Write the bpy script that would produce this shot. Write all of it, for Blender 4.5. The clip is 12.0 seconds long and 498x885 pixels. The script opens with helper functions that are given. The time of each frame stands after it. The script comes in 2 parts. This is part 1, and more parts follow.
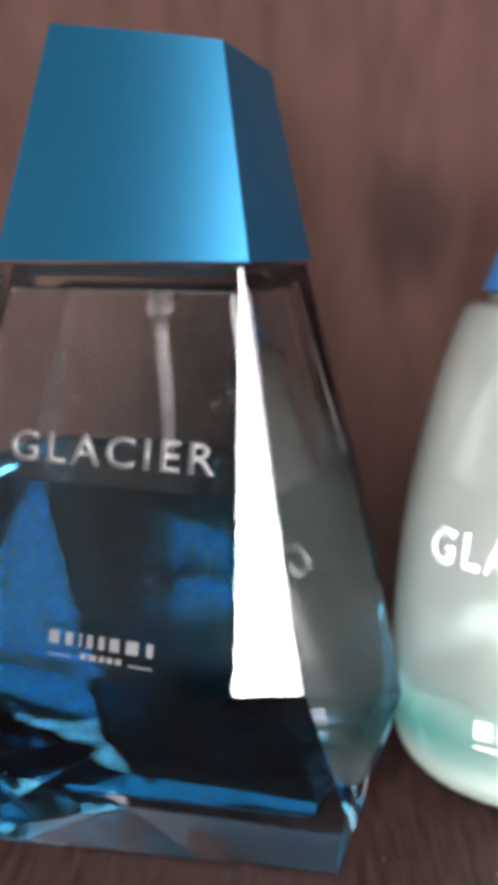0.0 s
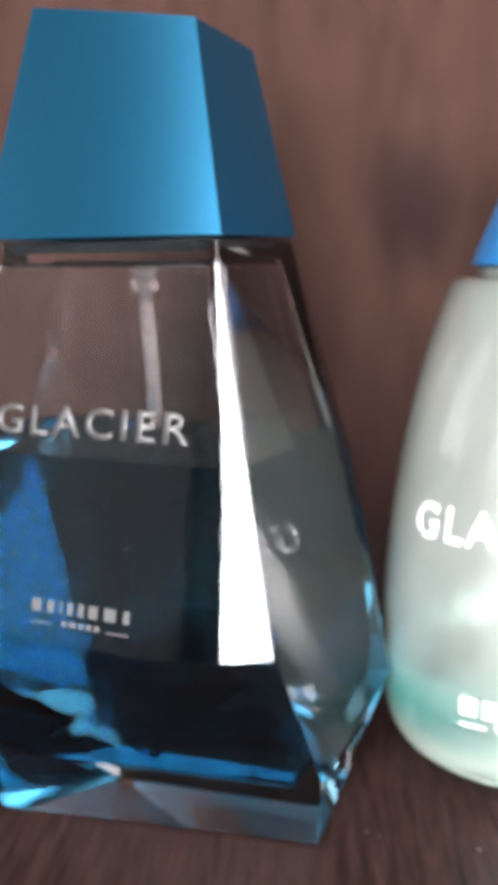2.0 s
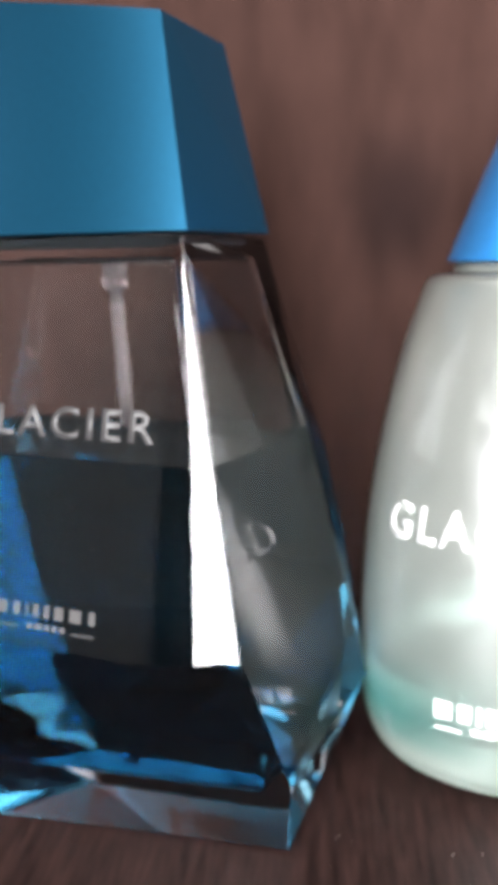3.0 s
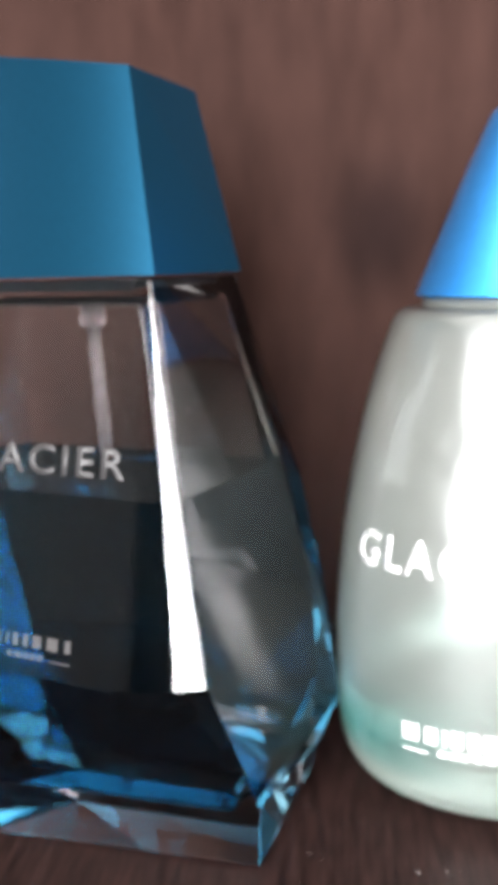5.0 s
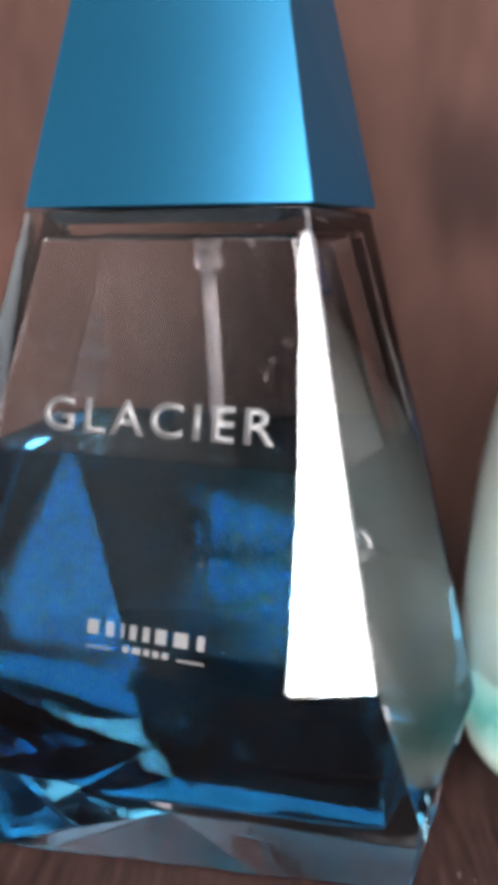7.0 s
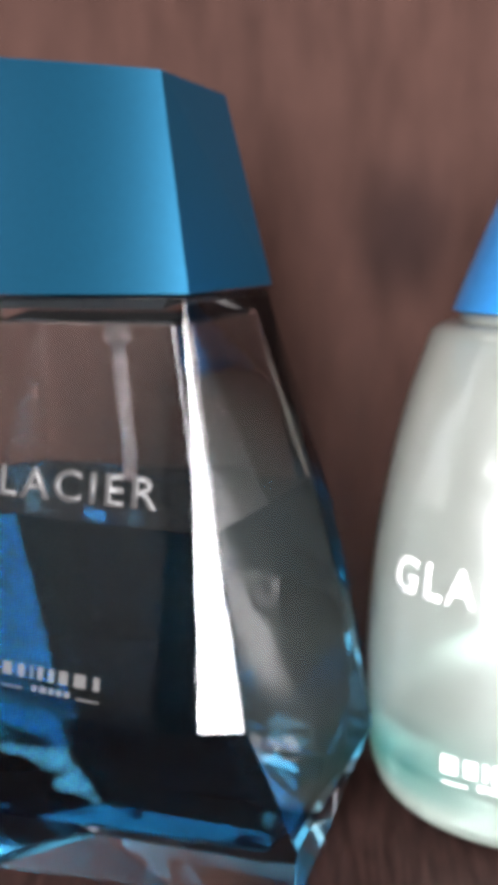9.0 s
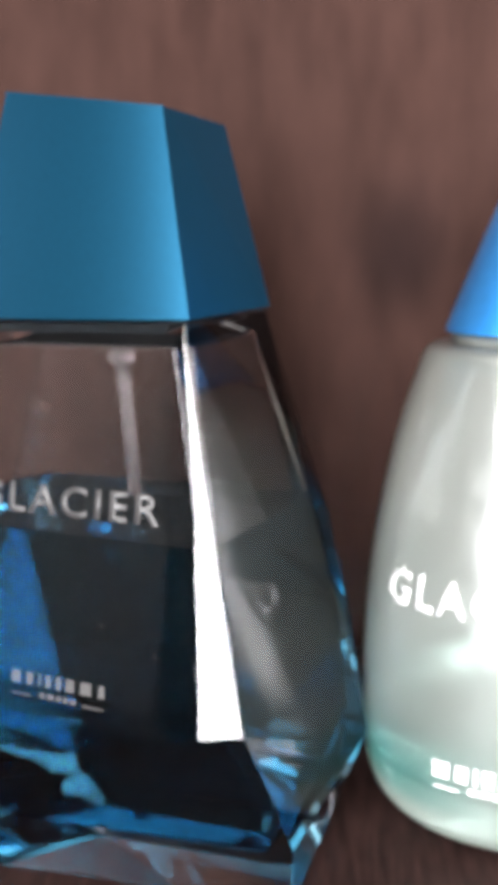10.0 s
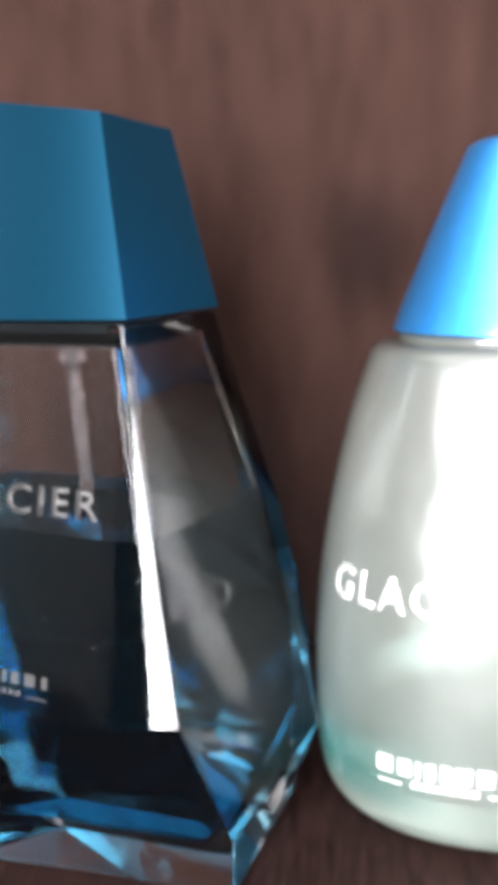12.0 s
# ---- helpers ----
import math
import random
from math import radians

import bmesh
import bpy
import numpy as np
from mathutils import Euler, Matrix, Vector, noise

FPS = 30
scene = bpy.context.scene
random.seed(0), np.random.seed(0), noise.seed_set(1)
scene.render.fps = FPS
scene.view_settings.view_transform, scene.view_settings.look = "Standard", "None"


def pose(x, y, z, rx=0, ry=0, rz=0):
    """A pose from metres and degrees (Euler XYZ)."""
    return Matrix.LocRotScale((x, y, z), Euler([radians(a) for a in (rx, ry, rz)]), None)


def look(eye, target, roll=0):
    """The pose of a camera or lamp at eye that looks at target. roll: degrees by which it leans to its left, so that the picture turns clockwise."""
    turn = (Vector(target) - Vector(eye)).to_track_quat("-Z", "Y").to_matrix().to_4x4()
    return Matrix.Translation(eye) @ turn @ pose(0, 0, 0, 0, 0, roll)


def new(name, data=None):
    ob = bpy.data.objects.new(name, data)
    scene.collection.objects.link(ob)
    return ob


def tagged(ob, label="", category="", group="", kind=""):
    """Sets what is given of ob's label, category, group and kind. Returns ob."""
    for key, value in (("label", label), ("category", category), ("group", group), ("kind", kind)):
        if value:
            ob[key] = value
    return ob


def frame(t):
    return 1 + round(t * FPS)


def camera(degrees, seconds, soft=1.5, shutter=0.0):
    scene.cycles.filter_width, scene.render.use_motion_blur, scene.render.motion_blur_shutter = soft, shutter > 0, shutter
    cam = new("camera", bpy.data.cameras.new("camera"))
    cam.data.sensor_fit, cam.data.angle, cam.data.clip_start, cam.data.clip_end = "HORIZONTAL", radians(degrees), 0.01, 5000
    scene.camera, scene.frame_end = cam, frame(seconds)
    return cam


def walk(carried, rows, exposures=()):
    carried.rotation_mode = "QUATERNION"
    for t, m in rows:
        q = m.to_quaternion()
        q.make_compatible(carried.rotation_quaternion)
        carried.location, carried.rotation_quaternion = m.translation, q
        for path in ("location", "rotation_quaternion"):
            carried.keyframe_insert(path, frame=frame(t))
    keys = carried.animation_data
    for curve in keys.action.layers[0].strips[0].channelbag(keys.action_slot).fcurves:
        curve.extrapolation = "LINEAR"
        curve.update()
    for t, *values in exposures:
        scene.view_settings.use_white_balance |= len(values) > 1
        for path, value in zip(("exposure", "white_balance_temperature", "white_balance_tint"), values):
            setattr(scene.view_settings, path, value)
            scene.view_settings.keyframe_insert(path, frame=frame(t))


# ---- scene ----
cam = camera(32.0, 12.0, soft=8.0)
cam.data.dof.use_dof, cam.data.dof.focus_distance, cam.data.dof.aperture_fstop = True, 0.125, 26.0
PATH = [
    (0, (0.02356, 0.03614, 0.10293), (-0.01954, 1.99269, -0.30946), 0.170),
    (0.5, (0.02055, 0.03979, 0.09782), (-0.06065, 1.99641, -0.30846), -0.166),
    (0.8, (0.01385, 0.03777, 0.09561), (-0.05388, 1.99372, -0.31632), 0.197),
    (1, (0.01930, 0.03825, 0.09525), (-0.08109, 1.99301, -0.31567), -0.479),
    (1.5, (0.03141, 0.03480, 0.09533), (-0.11438, 1.98865, -0.30619), -0.580),
    (2, (0.03562, 0.03396, 0.09777), (-0.12063, 1.98723, -0.30265), -0.654),
    (2.5, (0.03731, 0.03263, 0.09684), (-0.11588, 1.98859, -0.29146), -0.704),
    (3, (0.04151, 0.03642, 0.09685), (-0.12681, 1.98935, -0.30030), -0.795),
    (3.2, (0.04669, 0.03743, 0.09801), (-0.14088, 1.98860, -0.29918), -0.908),
    (4.8, (0.05089, 0.03408, 0.10225), (-0.16192, 1.98085, -0.30369), -1.396),
    (5, (0.05022, 0.03250, 0.10347), (-0.15723, 1.98203, -0.29185), -1.445),
    (5.5, (0.04591, 0.04197, 0.09158), (-0.13682, 1.99485, -0.29938), -1.184),
    (6, (0.02924, 0.04422, 0.09436), (-0.11649, 1.99647, -0.31491), -0.923),
    (6.5, (0.02729, 0.04779, 0.09430), (-0.10249, 1.99803, -0.32964), -0.602),
    (7, (0.01776, 0.05114, 0.09677), (-0.08118, 1.99917, -0.34525), -0.270),
    (7.5, (0.02765, 0.05152, 0.10174), (-0.11704, 2.00081, -0.32172), -0.685),
    (7.7, (0.03547, 0.05038, 0.10430), (-0.14623, 1.99569, -0.32323), -1.159),
    (9.3, (0.04191, 0.03934, 0.11010), (-0.14252, 1.98439, -0.31743), -1.246),
    (9.5, (0.04165, 0.04049, 0.11165), (-0.14473, 1.98252, -0.32857), -1.266),
    (10, (0.04404, 0.03475, 0.11313), (-0.15680, 1.97772, -0.31640), -1.387),
    (10.5, (0.05648, 0.03468, 0.10846), (-0.19621, 1.97412, -0.30953), -1.774),
    (11, (0.05381, 0.03713, 0.10699), (-0.19366, 1.97663, -0.31386), -1.776),
    (11.5, (0.06158, 0.03285, 0.11043), (-0.20786, 1.96862, -0.31404), -1.893),
    (12, (0.05824, 0.03315, 0.11258), (-0.19020, 1.97181, -0.31154), -1.832),
]
walk(cam, [(t, look(eye, target, roll)) for t, eye, target, roll in PATH], exposures=[(0.0, 0.42), (0.8, 0.80), (1.5, 0.74), (2.5, 0.45), (5.0, 0.27), (6.0, 0.42), (7.2, 0.70), (9.5, 0.42), (12.0, 0.28)])

# ---- world and light ----
world = bpy.data.worlds.new("world")
world.use_nodes = True
scene.world = world
wn = world.node_tree.nodes
sky = wn.new("ShaderNodeTexSky")
sky.sky_type, sky.sun_disc = "NISHITA", False
sky.sun_elevation, sky.sun_rotation = radians(40), radians(200)
wn["Background"].inputs["Strength"].default_value = 0.10
world.node_tree.links.new(sky.outputs[0], wn["Background"].inputs["Color"])


def area_lamp(name, at, target, w, h, watts, color):
    data = bpy.data.lights.new(name, "AREA")
    data.shape, data.size, data.size_y, data.energy, data.color = "RECTANGLE", w, h, watts, color
    ob = new(name, data)
    ob.matrix_world = look(at, target)
    return ob


# daylight in the three window openings
area_lamp("window_light_back", (-0.335, -2.04, 0.56), (-0.335, 0.0, 0.56), 1.27, 1.56, 252, (0.985, 0.98, 1.0))
area_lamp("window_light_left", (-1.64, -0.150, 0.36), (0.0, -0.150, 0.36), 0.80, 1.32, 6, (0.97, 0.985, 1.0))
area_lamp("window_light_right", (1.29, -0.62, 0.46), (0.0, -0.62, 0.46), 1.36, 1.30, 75, (0.99, 0.985, 1.0))


# ---- materials ----
def material(name):
    m = bpy.data.materials.new(name)
    m.use_nodes = True
    t = m.node_tree
    return m, t, t.nodes, t.links, t.nodes["Principled BSDF"]


def ramp(nodes, stops):
    r = nodes.new("ShaderNodeValToRGB")
    while len(r.color_ramp.elements) < len(stops):
        r.color_ramp.elements.new(0.5)
    for e, (p, c) in zip(r.color_ramp.elements, stops):
        e.position, e.color = p, (*c, 1)
    return r


def wood(name, direction, dark, light, rough, gloss):
    m, t, n, l, b = material(name)
    co = n.new("ShaderNodeTexCoord")
    mp = n.new("ShaderNodeMapping")
    mp.inputs["Scale"].default_value = direction
    l.new(co.outputs["Object"], mp.inputs["Vector"])
    a = n.new("ShaderNodeTexNoise")
    a.inputs["Scale"].default_value, a.inputs["Detail"].default_value, a.inputs["Roughness"].default_value = 1.0, 8, 0.62
    l.new(mp.outputs[0], a.inputs["Vector"])
    big = n.new("ShaderNodeTexNoise")
    big.inputs["Scale"].default_value, big.inputs["Detail"].default_value = 14.0, 3
    l.new(co.outputs["Object"], big.inputs["Vector"])
    r = ramp(n, [(0.30, dark), (0.72, light)])
    l.new(a.outputs["Fac"], r.inputs[0])
    r2 = ramp(n, [(0.3, (0.84, 0.82, 0.82)), (0.7, (1.07, 1.03, 1.0))])
    l.new(big.outputs["Fac"], r2.inputs[0])
    mx = n.new("ShaderNodeMix")
    mx.data_type, mx.blend_type = "RGBA", "MULTIPLY"
    mx.inputs[0].default_value = 1.0
    l.new(r.outputs[0], mx.inputs[6]), l.new(r2.outputs[0], mx.inputs[7])
    l.new(mx.outputs[2], b.inputs["Base Color"])
    bump = n.new("ShaderNodeBump")
    bump.inputs["Strength"].default_value, bump.inputs["Distance"].default_value = 0.25, 0.0004
    l.new(a.outputs["Fac"], bump.inputs["Height"])
    l.new(bump.outputs[0], b.inputs["Normal"])
    b.inputs["Roughness"].default_value = rough
    b.inputs["Specular IOR Level"].default_value = gloss
    return m, n, l, b, mx


M_TABLE = wood("dark_wood_table", (560, 60, 200), (0.0050, 0.0025, 0.0022), (0.030, 0.0155, 0.0137), 0.42, 0.10)[0]
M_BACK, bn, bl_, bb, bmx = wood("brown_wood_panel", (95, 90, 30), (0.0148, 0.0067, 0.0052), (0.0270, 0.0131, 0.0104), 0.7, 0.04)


# soft shadow beside the oval bottle's cap, painted as a dark oval into the panel
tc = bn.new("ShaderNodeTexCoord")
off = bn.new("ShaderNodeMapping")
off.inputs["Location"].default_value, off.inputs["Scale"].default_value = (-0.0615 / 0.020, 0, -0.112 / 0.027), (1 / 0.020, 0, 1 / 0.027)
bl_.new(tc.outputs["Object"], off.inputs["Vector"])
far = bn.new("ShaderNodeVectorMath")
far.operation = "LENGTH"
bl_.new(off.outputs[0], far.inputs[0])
cap_shade = ramp(bn, [(0.10, (0.44, 0.42, 0.46)), (1.0, (1, 1, 1))])
cap_shade.color_ramp.interpolation = "EASE"
bl_.new(far.outputs["Value"], cap_shade.inputs[0])
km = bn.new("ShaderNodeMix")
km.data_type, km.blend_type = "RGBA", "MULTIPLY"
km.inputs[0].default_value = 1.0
bl_.new(bmx.outputs[2], km.inputs[6]), bl_.new(cap_shade.outputs[0], km.inputs[7])
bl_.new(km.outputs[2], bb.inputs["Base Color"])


def plain(name, color, rough, metal=0.0, noise_scale=0.0, vary=0.1):
    m, t, n, l, b = material(name)
    b.inputs["Base Color"].default_value = (*color, 1)
    b.inputs["Roughness"].default_value, b.inputs["Metallic"].default_value = rough, metal
    if noise_scale:
        a = n.new("ShaderNodeTexNoise")
        a.inputs["Scale"].default_value, a.inputs["Detail"].default_value = noise_scale, 5
        co = n.new("ShaderNodeTexCoord")
        l.new(co.outputs["Object"], a.inputs["Vector"])
        r = ramp(n, [(0.3, [c * (1 - vary) for c in color]), (0.7, [min(1, c * (1 + vary)) for c in color])])
        l.new(a.outputs["Fac"], r.inputs[0])
        l.new(r.outputs[0], b.inputs["Base Color"])
        bump = n.new("ShaderNodeBump")
        bump.inputs["Strength"].default_value, bump.inputs["Distance"].default_value = 0.06, 0.0002
        l.new(a.outputs["Fac"], bump.inputs["Height"])
        l.new(bump.outputs[0], b.inputs["Normal"])
    return m


def glass(name, color, ior, rough=0.0):
    m, t, n, l, b = material(name)
    g = n.new("ShaderNodeBsdfGlass")
    g.inputs["Color"].default_value, g.inputs["IOR"].default_value, g.inputs["Roughness"].default_value = (*color, 1), ior, rough
    l.new(g.outputs[0], n["Material Output"].inputs["Surface"])
    return m


def wavy(m, scale, depth):
    """Slow unevenness of a pressed glass surface."""
    n, l = m.node_tree.nodes, m.node_tree.links
    co, a, bump = n.new("ShaderNodeTexCoord"), n.new("ShaderNodeTexNoise"), n.new("ShaderNodeBump")
    a.inputs["Scale"].default_value, a.inputs["Detail"].default_value = scale, 2
    bump.inputs["Strength"].default_value, bump.inputs["Distance"].default_value = 1.0, depth
    l.new(co.outputs["Object"], a.inputs["Vector"]), l.new(a.outputs["Fac"], bump.inputs["Height"])
    for g in n:
        if g.bl_idname in ("ShaderNodeBsdfGlass", "ShaderNodeBsdfPrincipled"):
            l.new(bump.outputs[0], g.inputs["Normal"])
    return m


M_GLASS = glass("clear_glass", (0.955, 0.953, 0.957), 1.5, 0.03)
M_LIQUID = glass("blue_liquid", (0.235, 0.52, 0.655), 1.36)
M_LIQUID_WALL = wavy(glass("blue_liquid_on_glass", (0.235, 0.52, 0.655), 1.36 / 1.5, 0.10), 90, 0.0002)
M_FROST, _t, _n, _l, _b = material("frosted_glass")
for key, value in (("Base Color", (0.80, 0.92, 0.86, 1)), ("Roughness", 0.28), ("Transmission Weight", 0.90), ("IOR", 1.6), ("Coat Weight", 1.0), ("Coat Roughness", 0.15), ("Coat IOR", 1.7)):
    _b.inputs[key].default_value = value
# teal of the perfume seen through one flank, painted low into the glass colour, fades into the pale frosted glass
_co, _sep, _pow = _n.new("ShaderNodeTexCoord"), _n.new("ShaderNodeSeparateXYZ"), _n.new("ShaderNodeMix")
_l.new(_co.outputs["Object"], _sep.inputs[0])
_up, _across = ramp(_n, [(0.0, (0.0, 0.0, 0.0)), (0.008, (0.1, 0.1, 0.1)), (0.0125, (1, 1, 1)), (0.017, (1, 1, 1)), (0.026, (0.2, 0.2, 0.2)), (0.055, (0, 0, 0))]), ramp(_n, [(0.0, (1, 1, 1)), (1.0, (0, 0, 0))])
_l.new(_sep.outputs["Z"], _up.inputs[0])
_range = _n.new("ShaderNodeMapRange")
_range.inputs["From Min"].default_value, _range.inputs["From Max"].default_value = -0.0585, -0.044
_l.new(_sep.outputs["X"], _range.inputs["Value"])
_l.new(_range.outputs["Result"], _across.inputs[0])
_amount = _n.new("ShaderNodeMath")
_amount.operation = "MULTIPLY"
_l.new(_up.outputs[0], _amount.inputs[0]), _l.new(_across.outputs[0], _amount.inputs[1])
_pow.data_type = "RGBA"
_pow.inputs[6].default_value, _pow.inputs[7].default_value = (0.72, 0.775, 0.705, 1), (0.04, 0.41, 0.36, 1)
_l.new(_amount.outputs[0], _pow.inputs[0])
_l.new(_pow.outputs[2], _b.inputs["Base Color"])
wavy(M_FROST, 55, 0.0016)
M_TEAL = glass("teal_liquid", (0.88, 0.95, 0.945), 1.36)
M_TEAL_WALL = glass("teal_liquid_on_glass", (0.88, 0.95, 0.945), 1.36 / 1.6, 0.1)
M_CAP = plain("satin_blue_metal", (0.0036, 0.041, 0.077), 0.34, 0.82, 900, 0.04)
M_CAP.node_tree.nodes["Principled BSDF"].inputs["Specular IOR Level"].default_value = 0.3
M_CAP.node_tree.nodes["Bump"].inputs["Strength"].default_value = 0.015
M_CAP2 = plain("glossy_blue_metal", (0.055, 0.40, 0.97), 0.39, 0.9, 500, 0.04)
for key, value in (("Coat Weight", 0.8), ("Coat Roughness", 0.16), ("Coat IOR", 1.6)):
    M_CAP2.node_tree.nodes["Principled BSDF"].inputs[key].default_value = value
M_PRINT = plain("silver_print", (0.038, 0.036, 0.036), 0.45, 0.2)
M_CHROME = plain("white_silver_print", (0.72, 0.72, 0.71), 0.3, 0.35)
M_TUBE = plain("milky_plastic", (0.78, 0.70, 0.70), 0.2)
M_TUBE.node_tree.nodes["Principled BSDF"].inputs["Transmission Weight"].default_value = 0.97
M_TUBE.node_tree.nodes["Principled BSDF"].inputs["IOR"].default_value = 1.4
M_WET = glass("plastic_in_liquid", (0.97, 0.97, 0.97), 1.015)
M_COLLAR = plain("dark_plastic", (0.010, 0.013, 0.016), 0.7)
M_COLLAR.node_tree.nodes["Principled BSDF"].inputs["Specular IOR Level"].default_value = 0.0
M_WALL = plain("painted_plaster", (0.032, 0.030, 0.028), 0.85, 0, 6, 0.06)
M_FLOOR = plain("grey_floor", (0.07, 0.064, 0.058), 0.6, 0, 5, 0.15)
M_CEIL = plain("white_ceiling", (0.78, 0.77, 0.75), 0.9, 0, 8, 0.03)


# ---- mesh helpers ----
def link(name, bm, mat, parent=None, label="", smooth=False):
    me = bpy.data.meshes.new(name)
    bm.to_mesh(me)
    bm.free()
    me.materials.append(mat)
    if smooth:
        for p in me.polygons:
            p.use_smooth = True
    ob = new(name, me)
    if parent:
        ob.parent = parent
    if label:
        ob["label"] = label
    return ob


def part(name, bm, mat, parent, label="", smooth=False):
    return link(name, bm, mat, parent, label, smooth)


def box(bm, x0, x1, y0, y1, z0, z1):
    g = bmesh.ops.create_cube(bm, size=1)
    for v in g["verts"]:
        v.co = Vector(((x0 + x1) / 2 + v.co.x * (x1 - x0), (y0 + y1) / 2 + v.co.y * (y1 - y0), (z0 + z1) / 2 + v.co.z * (z1 - z0)))
    return g["verts"]


def bevel(bm, size, segments=2):
    sharp = [e for e in bm.edges if len(e.link_faces) == 2 and e.calc_face_angle(0.0) > 0.55]
    bmesh.ops.bevel(bm, geom=sharp, offset=size, segments=segments, profile=0.5, affect="EDGES", clamp_overlap=True)


def hull(points, flat=2.5):
    bm = bmesh.new()
    for p in points:
        bm.verts.new(p)
    r = bmesh.ops.convex_hull(bm, input=list(bm.verts))
    bmesh.ops.delete(bm, geom=[v for v in bm.verts if not v.link_faces], context="VERTS")
    bmesh.ops.dissolve_limit(bm, angle_limit=radians(flat), verts=list(bm.verts), edges=list(bm.edges))
    bmesh.ops.recalc_face_normals(bm, faces=list(bm.faces))
    return bm


def setting(name, boxes, mat, label, bev=0.0):
    bm = bmesh.new()
    for b in boxes:
        box(bm, *b)
    if bev:
        bevel(bm, bev)
    return tagged(link(name, bm, mat), label, kind="structure")


# ---- the room ----
FZ, CZ = -0.75, 1.75
setting("floor", [(-1.7, 1.35, -2.1, 0.6, FZ - 0.1, FZ)], M_FLOOR, "plain grey floor of the room", 0)
setting("ceiling", [(-1.7, 1.35, -2.1, 0.6, CZ, CZ + 0.1)], M_CEIL, "plain white ceiling of the room", 0)
setting("wall_south", [(-1.7, -0.97, -2.1, -2.0, FZ, CZ), (0.30, 1.35, -2.1, -2.0, FZ, CZ),
                       (-0.97, 0.30, -2.1, -2.0, FZ, -0.22), (-0.97, 0.30, -2.1, -2.0, 1.34, CZ)], M_WALL, "painted plaster wall with a wide window opening")
setting("wall_west", [(-1.7, -1.6, -2.0, -0.55, FZ, CZ), (-1.7, -1.6, 0.25, 0.6, FZ, CZ),
                      (-1.7, -1.6, -0.55, 0.25, FZ, -0.3), (-1.7, -1.6, -0.55, 0.25, 1.02, CZ)], M_WALL, "painted plaster wall with a side window opening")
setting("wall_east", [(1.25, 1.35, -2.0, -1.3, FZ, CZ), (1.25, 1.35, 0.06, 0.5, FZ, CZ),
                      (1.25, 1.35, -1.3, 0.06, FZ, -0.19), (1.25, 1.35, -1.3, 0.06, 1.11, CZ)], M_WALL, "painted plaster wall with a broad window opening")
setting("wall_north", [(-1.6, 1.35, 0.5, 0.6, FZ, CZ)], M_WALL, "plain painted plaster wall")

# ---- wooden table and back panel ----
bm = bmesh.new()
box(bm, -0.6, 0.75, -0.14, 0.272, -0.025, 0.0)
bevel(bm, 0.002)
table = tagged(new("table"), "dark brown wooden table with visible grain", "table")
part("tabletop", bm, M_TABLE, table)
for lx in (-0.56, 0.71):
    for ly in (-0.1, 0.23):
        bm = bmesh.new()
        box(bm, lx - 0.025, lx + 0.025, ly - 0.025, ly + 0.025, FZ, -0.025)
        bevel(bm, 0.003)
        part("leg", bm, M_TABLE, table)
bm = bmesh.new()
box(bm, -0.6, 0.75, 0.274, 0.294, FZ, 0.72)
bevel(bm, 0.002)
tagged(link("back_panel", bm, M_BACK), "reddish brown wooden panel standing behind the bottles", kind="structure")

# ---- faceted perfume bottle ----
AX, AY, YAW = 0.0025, 0.1951, -17.5
bottle = tagged(new("perfume_bottle"), "clear faceted glass perfume bottle, half full of blue liquid, blue cap", "perfume bottle")
bottle.matrix_world = pose(AX, AY, 0.0004, 0, 0, YAW)
TOP, FOOT, SLOPE = 0.1017, 0.038, 0.2415


def front_v(z):
    """Depth of the sloping front face at height z."""
    return -0.0151 - SLOPE * (0.102 - z)


def fillet(start, z0, z1, length, spread=14.5, steps=22):
    """Points of a rounded corner facet at one height: from its outer edge its normal swings round until it runs into the front face."""
    u, v = start
    pts, ds = [(u, v, z0)], length / steps
    for k in range(steps):
        az = radians(spread) * (1 - (k + 0.5) / steps)
        u, v = u - math.cos(az) * ds, v - math.sin(az) * ds
        pts.append((u, v, z0 + (z1 - z0) * (k + 1) / steps))
    shift = front_v(z1) - v
    return [(pu, pv + shift * k / steps, pz) for k, (pu, pv, pz) in enumerate(pts)]


def outside_points():
    """Corners of the bottle's outside: shoulder, rounded corner facets, side ridges, foot and base. The one flank is cut in deeper."""
    pts = []
    for s in (-1, 1):
        for edge in (fillet((0.0226, -0.0150), TOP, TOP, 0.0022), fillet((0.0371, -0.0282), FOOT, 0.0362, 0.0168)):
            pts += [(s * u, v, z) for u, v, z in edge]
    pts += [(0.0246, 0.0150, TOP), (0.0345, 0.0240, 0.0590), (0.0390, 0.0238, FOOT), (0.0464, 0.0110, 0.0200), (0.0390, 0.0120, 0.0)]
    pts += [(-0.0252, 0.0150, TOP), (-0.0297, 0.0202, 0.0587), (-0.0463, 0.0059, 0.0181), (-0.0086, 0.0129, 0.0)]
    pts += [(0.0424, -0.0208, 0.014), (-0.0372, -0.0280, 0.015)]
    pts += [(0.0407, -0.0175, 0.0), (-0.0282, -0.0300, 0.0)]
    return pts


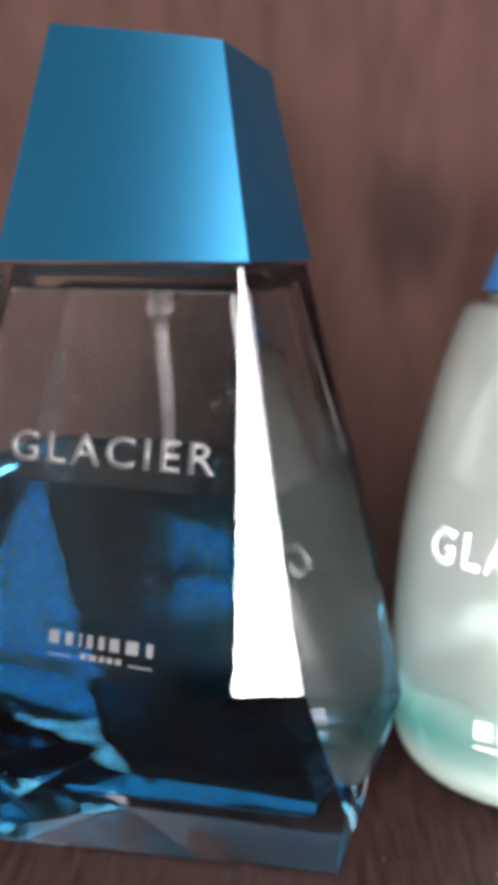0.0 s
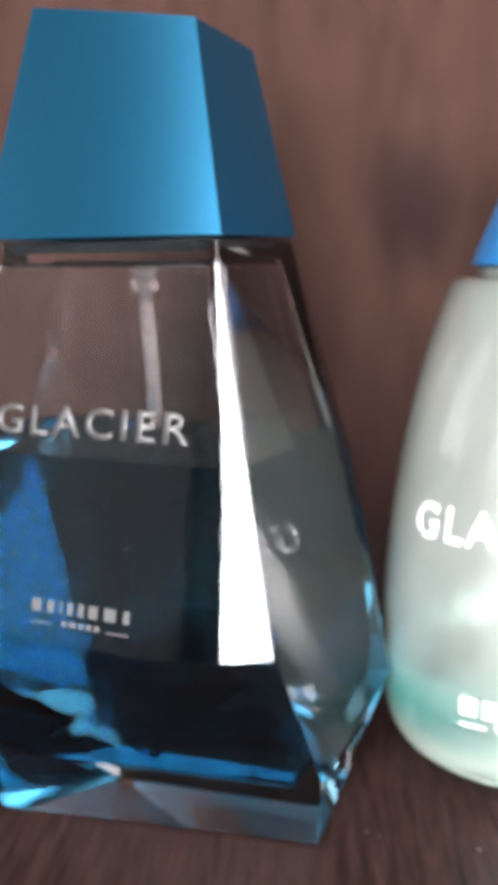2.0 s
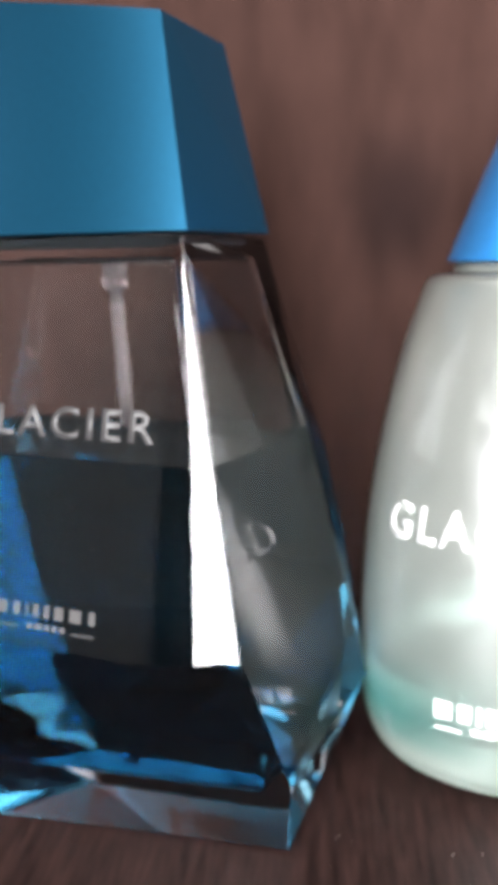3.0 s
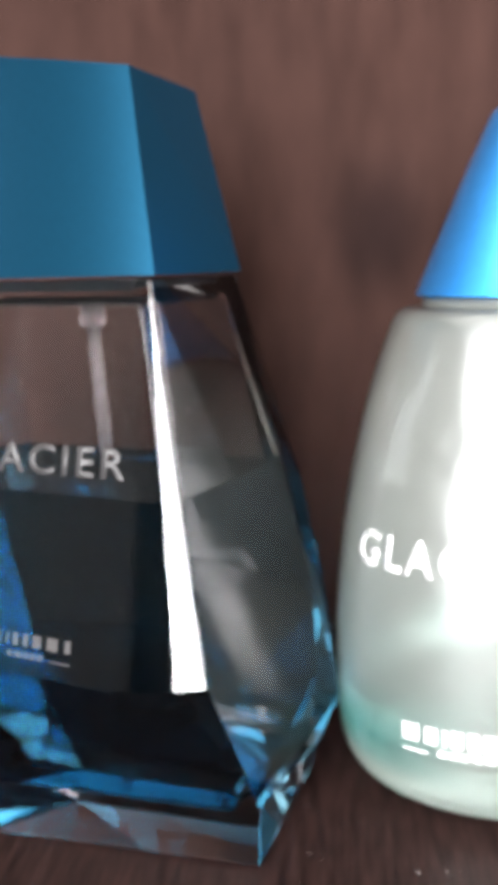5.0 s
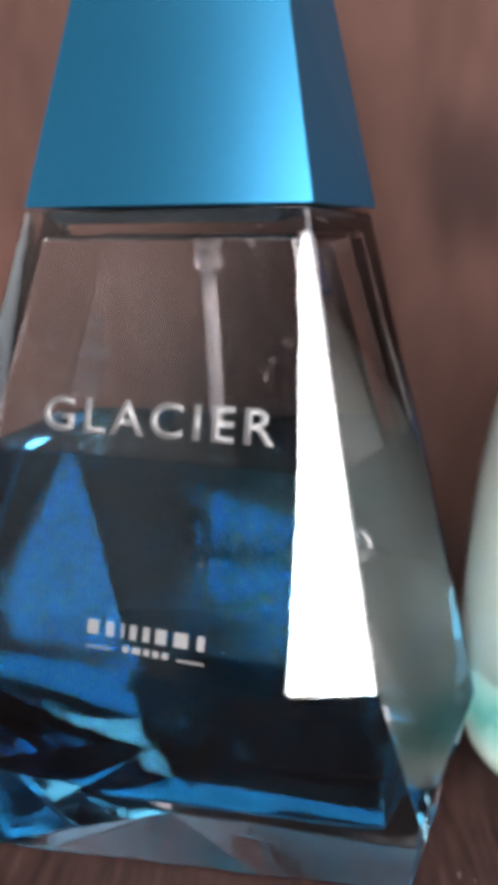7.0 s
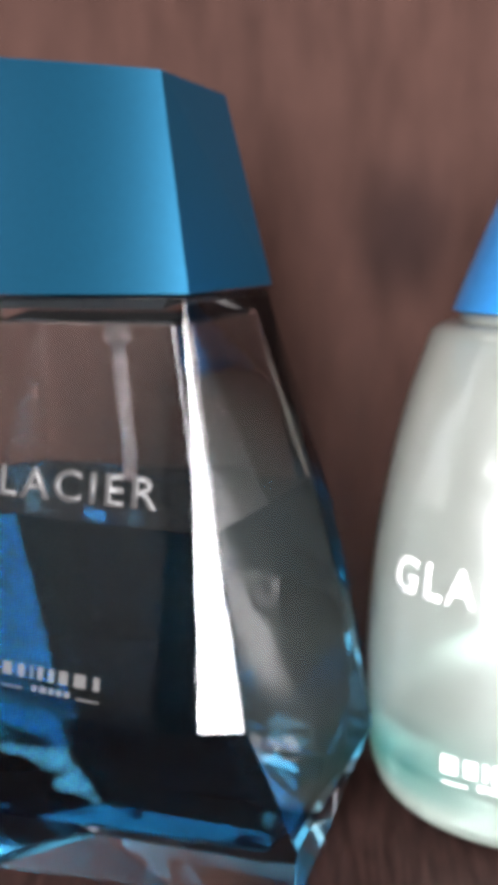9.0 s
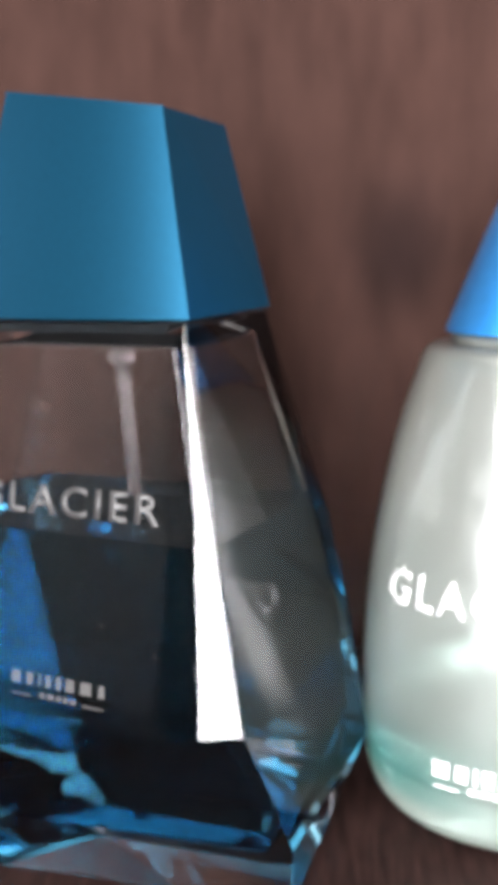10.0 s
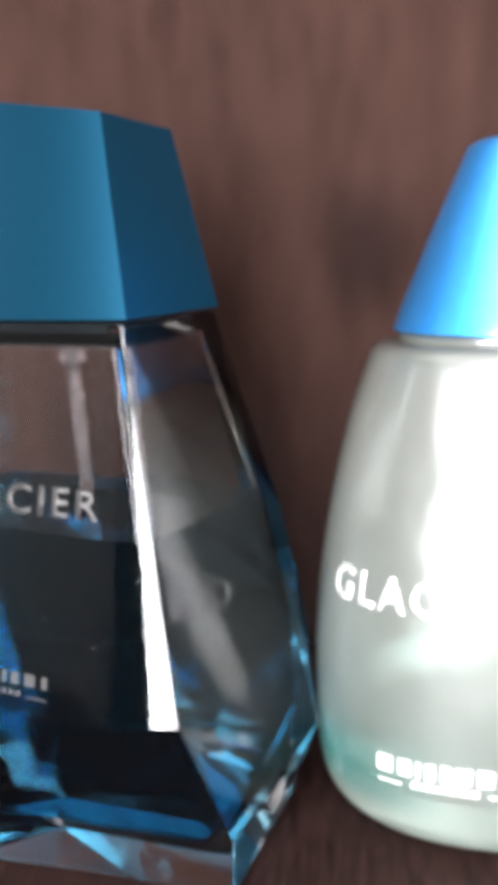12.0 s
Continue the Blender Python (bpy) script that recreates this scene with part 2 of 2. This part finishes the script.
def cavity_points(grow):
    """Corners of the cavity, which narrows towards the floor; grow widens it a little."""
    g = grow
    pts = []
    for s in (-1, 1):
        pts += [(s * (0.0204 + g), -0.0124 - g, 0.0976), (s * (0.0328 + g), -0.0258 - g, 0.039)]
    pts += [(0.0212 + g, 0.0122 + g, 0.0976), (0.0300 + g, 0.0185 + g, 0.059), (0.0340 + g, 0.0182 + g, 0.040), (0.0408 + g, 0.0082, 0.026), (0.0340 + g, 0.0080 + g, 0.0108 - g)]
    pts += [(-0.0226 - g, 0.0122 + g, 0.0976), (-0.0267 - g, 0.01495 + g, 0.0587), (-0.0423 - g, 0.0020, 0.0191), (-0.0056 - g, 0.0051 + g, 0.0108 - g)]
    pts += [(0.0372 + g, -0.0168 - g, 0.0108 - g), (-0.0355 - g, -0.0245 - g, 0.0108 - g)]
    return pts


LEVEL = 0.0655


def cavity(above):
    """The cavity's wall above the fill level, or below it."""
    bm = hull(cavity_points(0.0))
    for low, size, steps in ((True, 0.0030, 5), (False, 0.0008, 3)):
        sharp = [e for e in bm.edges if e.calc_face_angle(0.0) > 0.45 and (max(v.co.z for v in e.verts) < 0.02) == low]
        bmesh.ops.bevel(bm, geom=sharp, offset=size, segments=steps, profile=0.5, affect="EDGES", clamp_overlap=True)
    every = list(bm.verts) + list(bm.edges) + list(bm.faces)
    cut = bmesh.ops.bisect_plane(bm, geom=every, plane_co=(0, 0, LEVEL), plane_no=(0, 0, 1), clear_outer=not above, clear_inner=above)
    return bm, [e for e in cut["geom_cut"] if isinstance(e, bmesh.types.BMEdge)]


bm = hull(outside_points(), 0.06)
bevel(bm, 0.0006, 3)
inner, rim = cavity(True)
bmesh.ops.reverse_faces(inner, faces=list(inner.faces))
tmp = bpy.data.meshes.new("tmp")
inner.to_mesh(tmp)
inner.free()
bm.from_mesh(tmp)
glass_body = part("glass_body", bm, M_GLASS, bottle, "thick clear glass with faceted corners", True)
glass_body.data.set_sharp_from_angle(angle=radians(4))

# liquid: it wets the glass, so its sides bend light from glass to liquid and its level from air to liquid
bm, rim = cavity(False)
level = bmesh.ops.contextual_create(bm, geom=rim)["faces"]
bmesh.ops.recalc_face_normals(bm, faces=list(bm.faces))
bmesh.ops.inset_region(bm, faces=level, thickness=0.0011, depth=-0.0006)
for f in bm.faces:
    f.material_index = 1 if f.normal.z > 0.5 and f.calc_center_median().z > LEVEL - 0.0009 else 0
liquid = part("liquid", bm, M_LIQUID_WALL, bottle, "dark blue perfume")
liquid.data.materials.append(M_LIQUID)
for p in liquid.data.polygons:
    p.use_smooth = True
liquid.data.set_sharp_from_angle(angle=radians(14))


def frustum(a0, b0, z0, a1, b1, z1, bev):
    bm = hull([(sx * a, sy * b, z) for a, b, z in ((a0, b0, z0), (a1, b1, z1)) for sx in (-1, 1) for sy in (-1, 1)])
    bevel(bm, bev)
    return bm


BOW, N = 0.0011, 28
low = ((-0.0226, -0.0151), (0.0234, -0.0147), (0.0256, 0.0151), (-0.0230, 0.0151))
high = ((-0.0141, -0.0081), (0.0170, -0.0088), (0.0181, 0.0131), (-0.0141, 0.0115))
pts = [(*low[2], 0.1024), (*low[3], 0.1022), (*high[2], 0.1355), (*high[3], 0.1404)]
for k in range(N + 1):
    f = k / N
    bow = BOW * 2.6 * f * (1 - f * f)
    pts.append((low[0][0] + (low[1][0] - low[0][0]) * f, low[0][1] + (low[1][1] - low[0][1]) * f - bow, 0.1022))
    pts.append((high[0][0] + (high[1][0] - high[0][0]) * f, high[0][1] + (high[1][1] - high[0][1]) * f - bow * 0.7, 0.1411 + (0.1361 - 0.1411) * f))
bm = hull(pts, 0.05)
bevel(bm, 0.0007, 3)
part("cap", bm, M_CAP, bottle, "satin blue metallic cap with a slanted top")
part("collar", frustum(0.0180, 0.0118, 0.0993, 0.0196, 0.0128, 0.1015, 0.0003), M_COLLAR, bottle, "dark collar under the cap")


def tube(points, radius, sides=16):
    bm = bmesh.new()
    rings = []
    for k, p in enumerate(points):
        p = Vector(p)
        d = (Vector(points[min(k + 1, len(points) - 1)]) - Vector(points[max(k - 1, 0)])).normalized()
        q = d.to_track_quat("Z", "Y")
        rings.append([bm.verts.new(p + q @ Vector((radius * math.cos(a), radius * math.sin(a), 0))) for a in [2 * math.pi * i / sides for i in range(sides)]])
    for r0, r1 in zip(rings, rings[1:]):
        for i in range(sides):
            bm.faces.new((r0[i], r0[(i + 1) % sides], r1[(i + 1) % sides], r1[i]))
    bm.faces.new(rings[0][::-1]), bm.faces.new(rings[-1])
    bmesh.ops.recalc_face_normals(bm, faces=list(bm.faces))
    return bm


def turned(profile, sides=24):
    """A turned piece round the dip tube's axis, from heights and radii."""
    bm = bmesh.new()
    rings = [[bm.verts.new((TU + r * math.cos(2 * math.pi * i / sides), TV + r * math.sin(2 * math.pi * i / sides), z)) for i in range(sides)] for z, r in profile]
    for r0, r1 in zip(rings, rings[1:]):
        for i in range(sides):
            bm.faces.new((r0[i], r0[(i + 1) % sides], r1[(i + 1) % sides], r1[i]))
    bm.faces.new(rings[0][::-1]), bm.faces.new(rings[-1])
    bmesh.ops.recalc_face_normals(bm, faces=list(bm.faces))
    return bm


TU, TV = 0.0017, 0.0008
bend = [(TU + 0.0016 * math.sin(k / 24 * 3), TV, 0.0925 - k * 0.0032) for k in range(25)]
part("dip_tube", tube([p for p in bend if p[2] > LEVEL - 0.0005], 0.0012), M_TUBE, bottle, "milky plastic dip tube", True)
part("dip_tube_end", tube([p for p in bend if p[2] < LEVEL - 0.0005], 0.0012), M_WET, bottle, "dip tube end in the perfume", True)
part("tube_socket", turned([(0.0970, 0.0024), (0.0962, 0.0024), (0.0958, 0.0020), (0.0946, 0.0019), (0.0944, 0.0023), (0.0926, 0.0023), (0.0922, 0.0015)]), M_TUBE, bottle, "clear plastic tube socket", True)


def lettering(text, width, height, bold=0.0):
    """Flat letters from the built-in font as a bmesh, from (0, 0) to (width, height)."""
    cu = bpy.data.curves.new("letters", "FONT")
    cu.body, cu.offset, cu.space_character, cu.extrude = text, bold, 1.22, 0.0
    ob = bpy.data.objects.new("letters", cu)
    scene.collection.objects.link(ob)
    dg = bpy.context.evaluated_depsgraph_get()
    me = bpy.data.meshes.new_from_object(ob.evaluated_get(dg))
    bpy.data.objects.remove(ob)
    bm = bmesh.new()
    bm.from_mesh(me)
    xs, ys = [v.co.x for v in bm.verts], [v.co.y for v in bm.verts]
    for v in bm.verts:
        v.co.x = (v.co.x - min(xs)) / (max(xs) - min(xs)) * width
        v.co.y = (v.co.y - min(ys)) / (max(ys) - min(ys)) * height
    return bm


def bars(spans, height):
    bm = bmesh.new()
    for x0, x1 in spans:
        vs = [bm.verts.new(c) for c in ((x0, 0, 0), (x1, 0, 0), (x1, height, 0), (x0, height, 0))]
        bm.faces.new(vs)
    return bm


def thicken(bm, depth):
    r = bmesh.ops.extrude_face_region(bm, geom=list(bm.faces))
    for v in [g for g in r["geom"] if isinstance(g, bmesh.types.BMVert)]:
        v.co.z += depth
    bmesh.ops.recalc_face_normals(bm, faces=list(bm.faces))
    return bm


def on_front(bm, u, z):
    """Lays flat writing on the sloping front face of the faceted bottle."""
    up = Vector((0, SLOPE, 1)).normalized()
    out = Vector((0, -1, SLOPE)).normalized()
    base = Vector((u, front_v(z), z))
    for v in bm.verts:
        v.co = base + Vector((v.co.x, 0, 0)) + up * v.co.y + out * (v.co.z + 0.00003)
    return bm


part("lettering", on_front(thicken(lettering("GLACIER", 0.0370, 0.0053, 0.020), 0.00006), -0.0162, 0.0694), M_PRINT, bottle, "silver printed word")
for x0, x1 in ((0.0, 0.0023), (0.0031, 0.0047), (0.0056, 0.0061), (0.0070, 0.0083), (0.0091, 0.0104), (0.0111, 0.0132), (0.0140, 0.0167), (0.0176, 0.0190)):
    part("printed_bar", on_front(thicken(bars([(x0, x0 + 0.8 * (x1 - x0))], 0.0021), 0.00006), -0.0060, 0.0409), M_PRINT, bottle)
for x0, x1 in ((0.0, 0.0042), (0.0060, 0.0070), (0.0075, 0.0089), (0.0094, 0.0103), (0.0108, 0.0118), (0.0123, 0.0133), (0.0146, 0.0188)):
    part("printed_rule", on_front(thicken(bars([(x0, x1)], 0.00025 if x1 - x0 > 0.002 else 0.0009), 0.00006), -0.0060, 0.0390), M_PRINT, bottle)

# ---- frosted oval bottle ----
BX, BY, TURN = 0.1043, 0.2160, 24.8
oval = tagged(new("frosted_bottle"), "frosted pale green oval glass perfume bottle with glossy blue cap", "perfume bottle")
oval.matrix_world = pose(BX, BY, 0.0, 0, 0, TURN)
PROFILE = [(0.0002, 0.0478), (0.0014, 0.0515), (0.004, 0.0548), (0.008, 0.0568), (0.015, 0.0580), (0.025, 0.0582), (0.035, 0.0581), (0.050, 0.0569), (0.065, 0.0545), (0.080, 0.0509), (0.090, 0.0474), (0.0938, 0.0457), (0.0950, 0.0438)]
ROUND = 0.61


def radius(z):
    for (z0, a0), (z1, a1) in zip(PROFILE, PROFILE[1:]):
        if z <= z1:
            k = (z - z0) / (z1 - z0)
            return a0 + (a1 - a0) * k
    return PROFILE[-1][1]


def oval_at(a, th, ratio=ROUND):
    return math.cos(th) * a, math.sin(th) * a * ratio


def lathe(profile, sides=96, ratio=ROUND):
    bm = bmesh.new()
    rings = [[bm.verts.new((*oval_at(a, 2 * math.pi * i / sides, ratio), z)) for i in range(sides)] for z, a in profile]
    for r0, r1 in zip(rings, rings[1:]):
        for i in range(sides):
            bm.faces.new((r0[i], r0[(i + 1) % sides], r1[(i + 1) % sides], r1[i]))
    bm.faces.new(rings[0][::-1]), bm.faces.new(rings[-1])
    return bm


def smooth_profile(profile, steps=4):
    out = []
    for k in range(len(profile) - 1):
        p0, p1, p2, p3 = profile[max(k - 1, 0)], profile[k], profile[k + 1], profile[min(k + 2, len(profile) - 1)]
        for i in range(steps):
            t = i / steps
            out.append(tuple(0.5 * (2 * p1[c] + (p2[c] - p0[c]) * t + (2 * p0[c] - 5 * p1[c] + 4 * p2[c] - p3[c]) * t * t + (3 * p1[c] - p0[c] - 3 * p2[c] + p3[c]) * t ** 3) for c in (0, 1)))
    return out + [profile[-1]]


bm = lathe(smooth_profile(PROFILE))
LOW = 0.0215
inside = lathe(smooth_profile([(LOW, radius(LOW) - 0.0040)] + [(z, w - 0.0040) for z, w in PROFILE[6:-2]] + [(0.0915, 0.038)]))
bmesh.ops.delete(inside, geom=[f for f in inside.faces if f.normal.z < -0.9 or abs(f.calc_center_median().z - LOW) < 1e-6], context="FACES_ONLY")
bmesh.ops.reverse_faces(inside, faces=list(inside.faces))
tmp2 = bpy.data.meshes.new("tmp2")
inside.to_mesh(tmp2)
inside.free()
count = len(bm.faces)
bm.from_mesh(tmp2)
bm.faces.ensure_lookup_table()
for f in bm.faces[count:]:
    f.material_index = 1
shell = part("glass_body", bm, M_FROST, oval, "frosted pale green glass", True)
shell.data.materials.append(M_GLASS)
bm = lathe(smooth_profile([(0.0109, 0.046), (0.0125, 0.0512), (0.016, 0.0536), (0.020, 0.0540), (LOW, radius(LOW) - 0.0040)]))
for f in bm.faces:
    f.material_index = 1 if abs(f.calc_center_median().z - LOW) < 1e-6 else 0
liquid = part("liquid", bm, M_TEAL_WALL, oval, "teal perfume")
liquid.data.materials.append(M_TEAL)
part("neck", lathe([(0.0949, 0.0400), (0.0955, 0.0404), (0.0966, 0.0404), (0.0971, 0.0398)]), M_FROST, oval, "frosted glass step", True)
part("cap", lathe(smooth_profile([(0.0971, 0.0385), (0.0974, 0.0408), (0.0982, 0.0409), (0.106, 0.0376), (0.118, 0.0324), (0.128, 0.0278), (0.1314, 0.0259), (0.1324, 0.0230)]), ratio=0.66), M_CAP2, oval, "glossy blue metallic cap", True)


def on_oval(bm, angle, z):
    """Wraps flat writing round the oval body, from an angle on, at height z, by its length along the wall."""
    steps = [angle + k * 0.004 for k in range(500)]
    zs = z + 0.002
    pts = [Vector(oval_at(radius(zs), th)) for th in steps]
    run = [0.0]
    for p, q in zip(pts, pts[1:]):
        run.append(run[-1] + (q - p).length)
    for v in bm.verts:
        h = z + v.co.y
        k = min(range(len(run)), key=lambda i: abs(run[i] - v.co.x))
        more = 0.004 * (v.co.x - run[k]) / max(1e-9, run[min(k + 1, 499)] - run[max(k - 1, 0)]) * 2
        v.co = Vector((*oval_at(radius(h) + v.co.z + 0.00004, steps[k] + more), h))
    return bm


A0, A1 = 3.212, 3.545
part("lettering", on_oval(thicken(lettering("GLACIER", 0.0362, 0.0068, 0.026), 0.0001), A0, 0.0487), M_CHROME, oval, "bright silver printed word")
for x0, x1 in ((0.0, 0.0040), (0.0046, 0.0076), (0.0082, 0.0092), (0.0099, 0.0125), (0.0131, 0.0156), (0.0160, 0.0196), (0.0201, 0.0240), (0.0246, 0.0272)):
    part("printed_bar", on_oval(thicken(bars([(0.92 * x0, 0.92 * x0 + 0.78 * (x1 - x0))], 0.0034), 0.0001), A1, 0.0177), M_CHROME, oval)
for x0, x1 in ((0.0002, 0.0054), (0.0072, 0.0089), (0.0094, 0.0115), (0.0120, 0.0137), (0.0142, 0.0160), (0.0165, 0.0183), (0.0188, 0.0206), (0.0224, 0.0272)):
    part("printed_rule", on_oval(thicken(bars([(0.92 * x0, 0.92 * x1)], 0.0005 if x1 - x0 > 0.004 else 0.0013), 0.0001), A1, 0.0156), M_CHROME, oval)


# ---- fine pale dust on the table in front of the bottles ----
M_DUST = plain("pale_dust", (0.45, 0.42, 0.40), 0.8, 0, 3000, 0.2)
rng = random.Random(11)
bm = bmesh.new()
for k in range(42):
    cx, cy, size = rng.uniform(0.04, 0.15), rng.uniform(0.125, 0.172), rng.uniform(0.00005, 0.00015)
    ring = [bm.verts.new((cx + size * rng.uniform(0.5, 1.2) * math.cos(a), cy + size * rng.uniform(0.5, 1.2) * math.sin(a), 0.0)) for a in [i * math.pi / 3 for i in range(6)]]
    tip = bm.verts.new((cx, cy, size * 0.7))
    for i in range(6):
        bm.faces.new((ring[i], ring[(i + 1) % 6], tip))
    bm.faces.new(ring[::-1])
tagged(link("dust", bm, M_DUST), "sparse pale dust specks on the dark table", "dust", kind="stuff")

# specks of dust clinging to the sloping front glass
bm = bmesh.new()
for u, z, size in ((0.0112, 0.0526, 0.00011), (0.0215, 0.0492, 0.00009), (0.0222, 0.0490, 0.00007), (0.0065, 0.0588, 0.00006), (0.0158, 0.0462, 0.00006)):
    flake = bmesh.new()
    ring = [flake.verts.new((size * rng.uniform(0.6, 1.2) * math.cos(a), size * rng.uniform(0.6, 1.2) * math.sin(a), 0.0)) for a in [i * math.pi / 3 for i in range(6)]]
    tip = flake.verts.new((0, 0, size * 0.6))
    for i in range(6):
        flake.faces.new((ring[i], ring[(i + 1) % 6], tip))
    flake.faces.new(ring[::-1])
    on_front(flake, u, z)
    flake_mesh = bpy.data.meshes.new("flake")
    flake.to_mesh(flake_mesh)
    flake.free()
    bm.from_mesh(flake_mesh)
glass_dust = tagged(link("glass_dust", bm, M_DUST), "tiny pale dust specks on the blue bottle glass", "dust", kind="stuff")
glass_dust.matrix_world = bottle.matrix_world
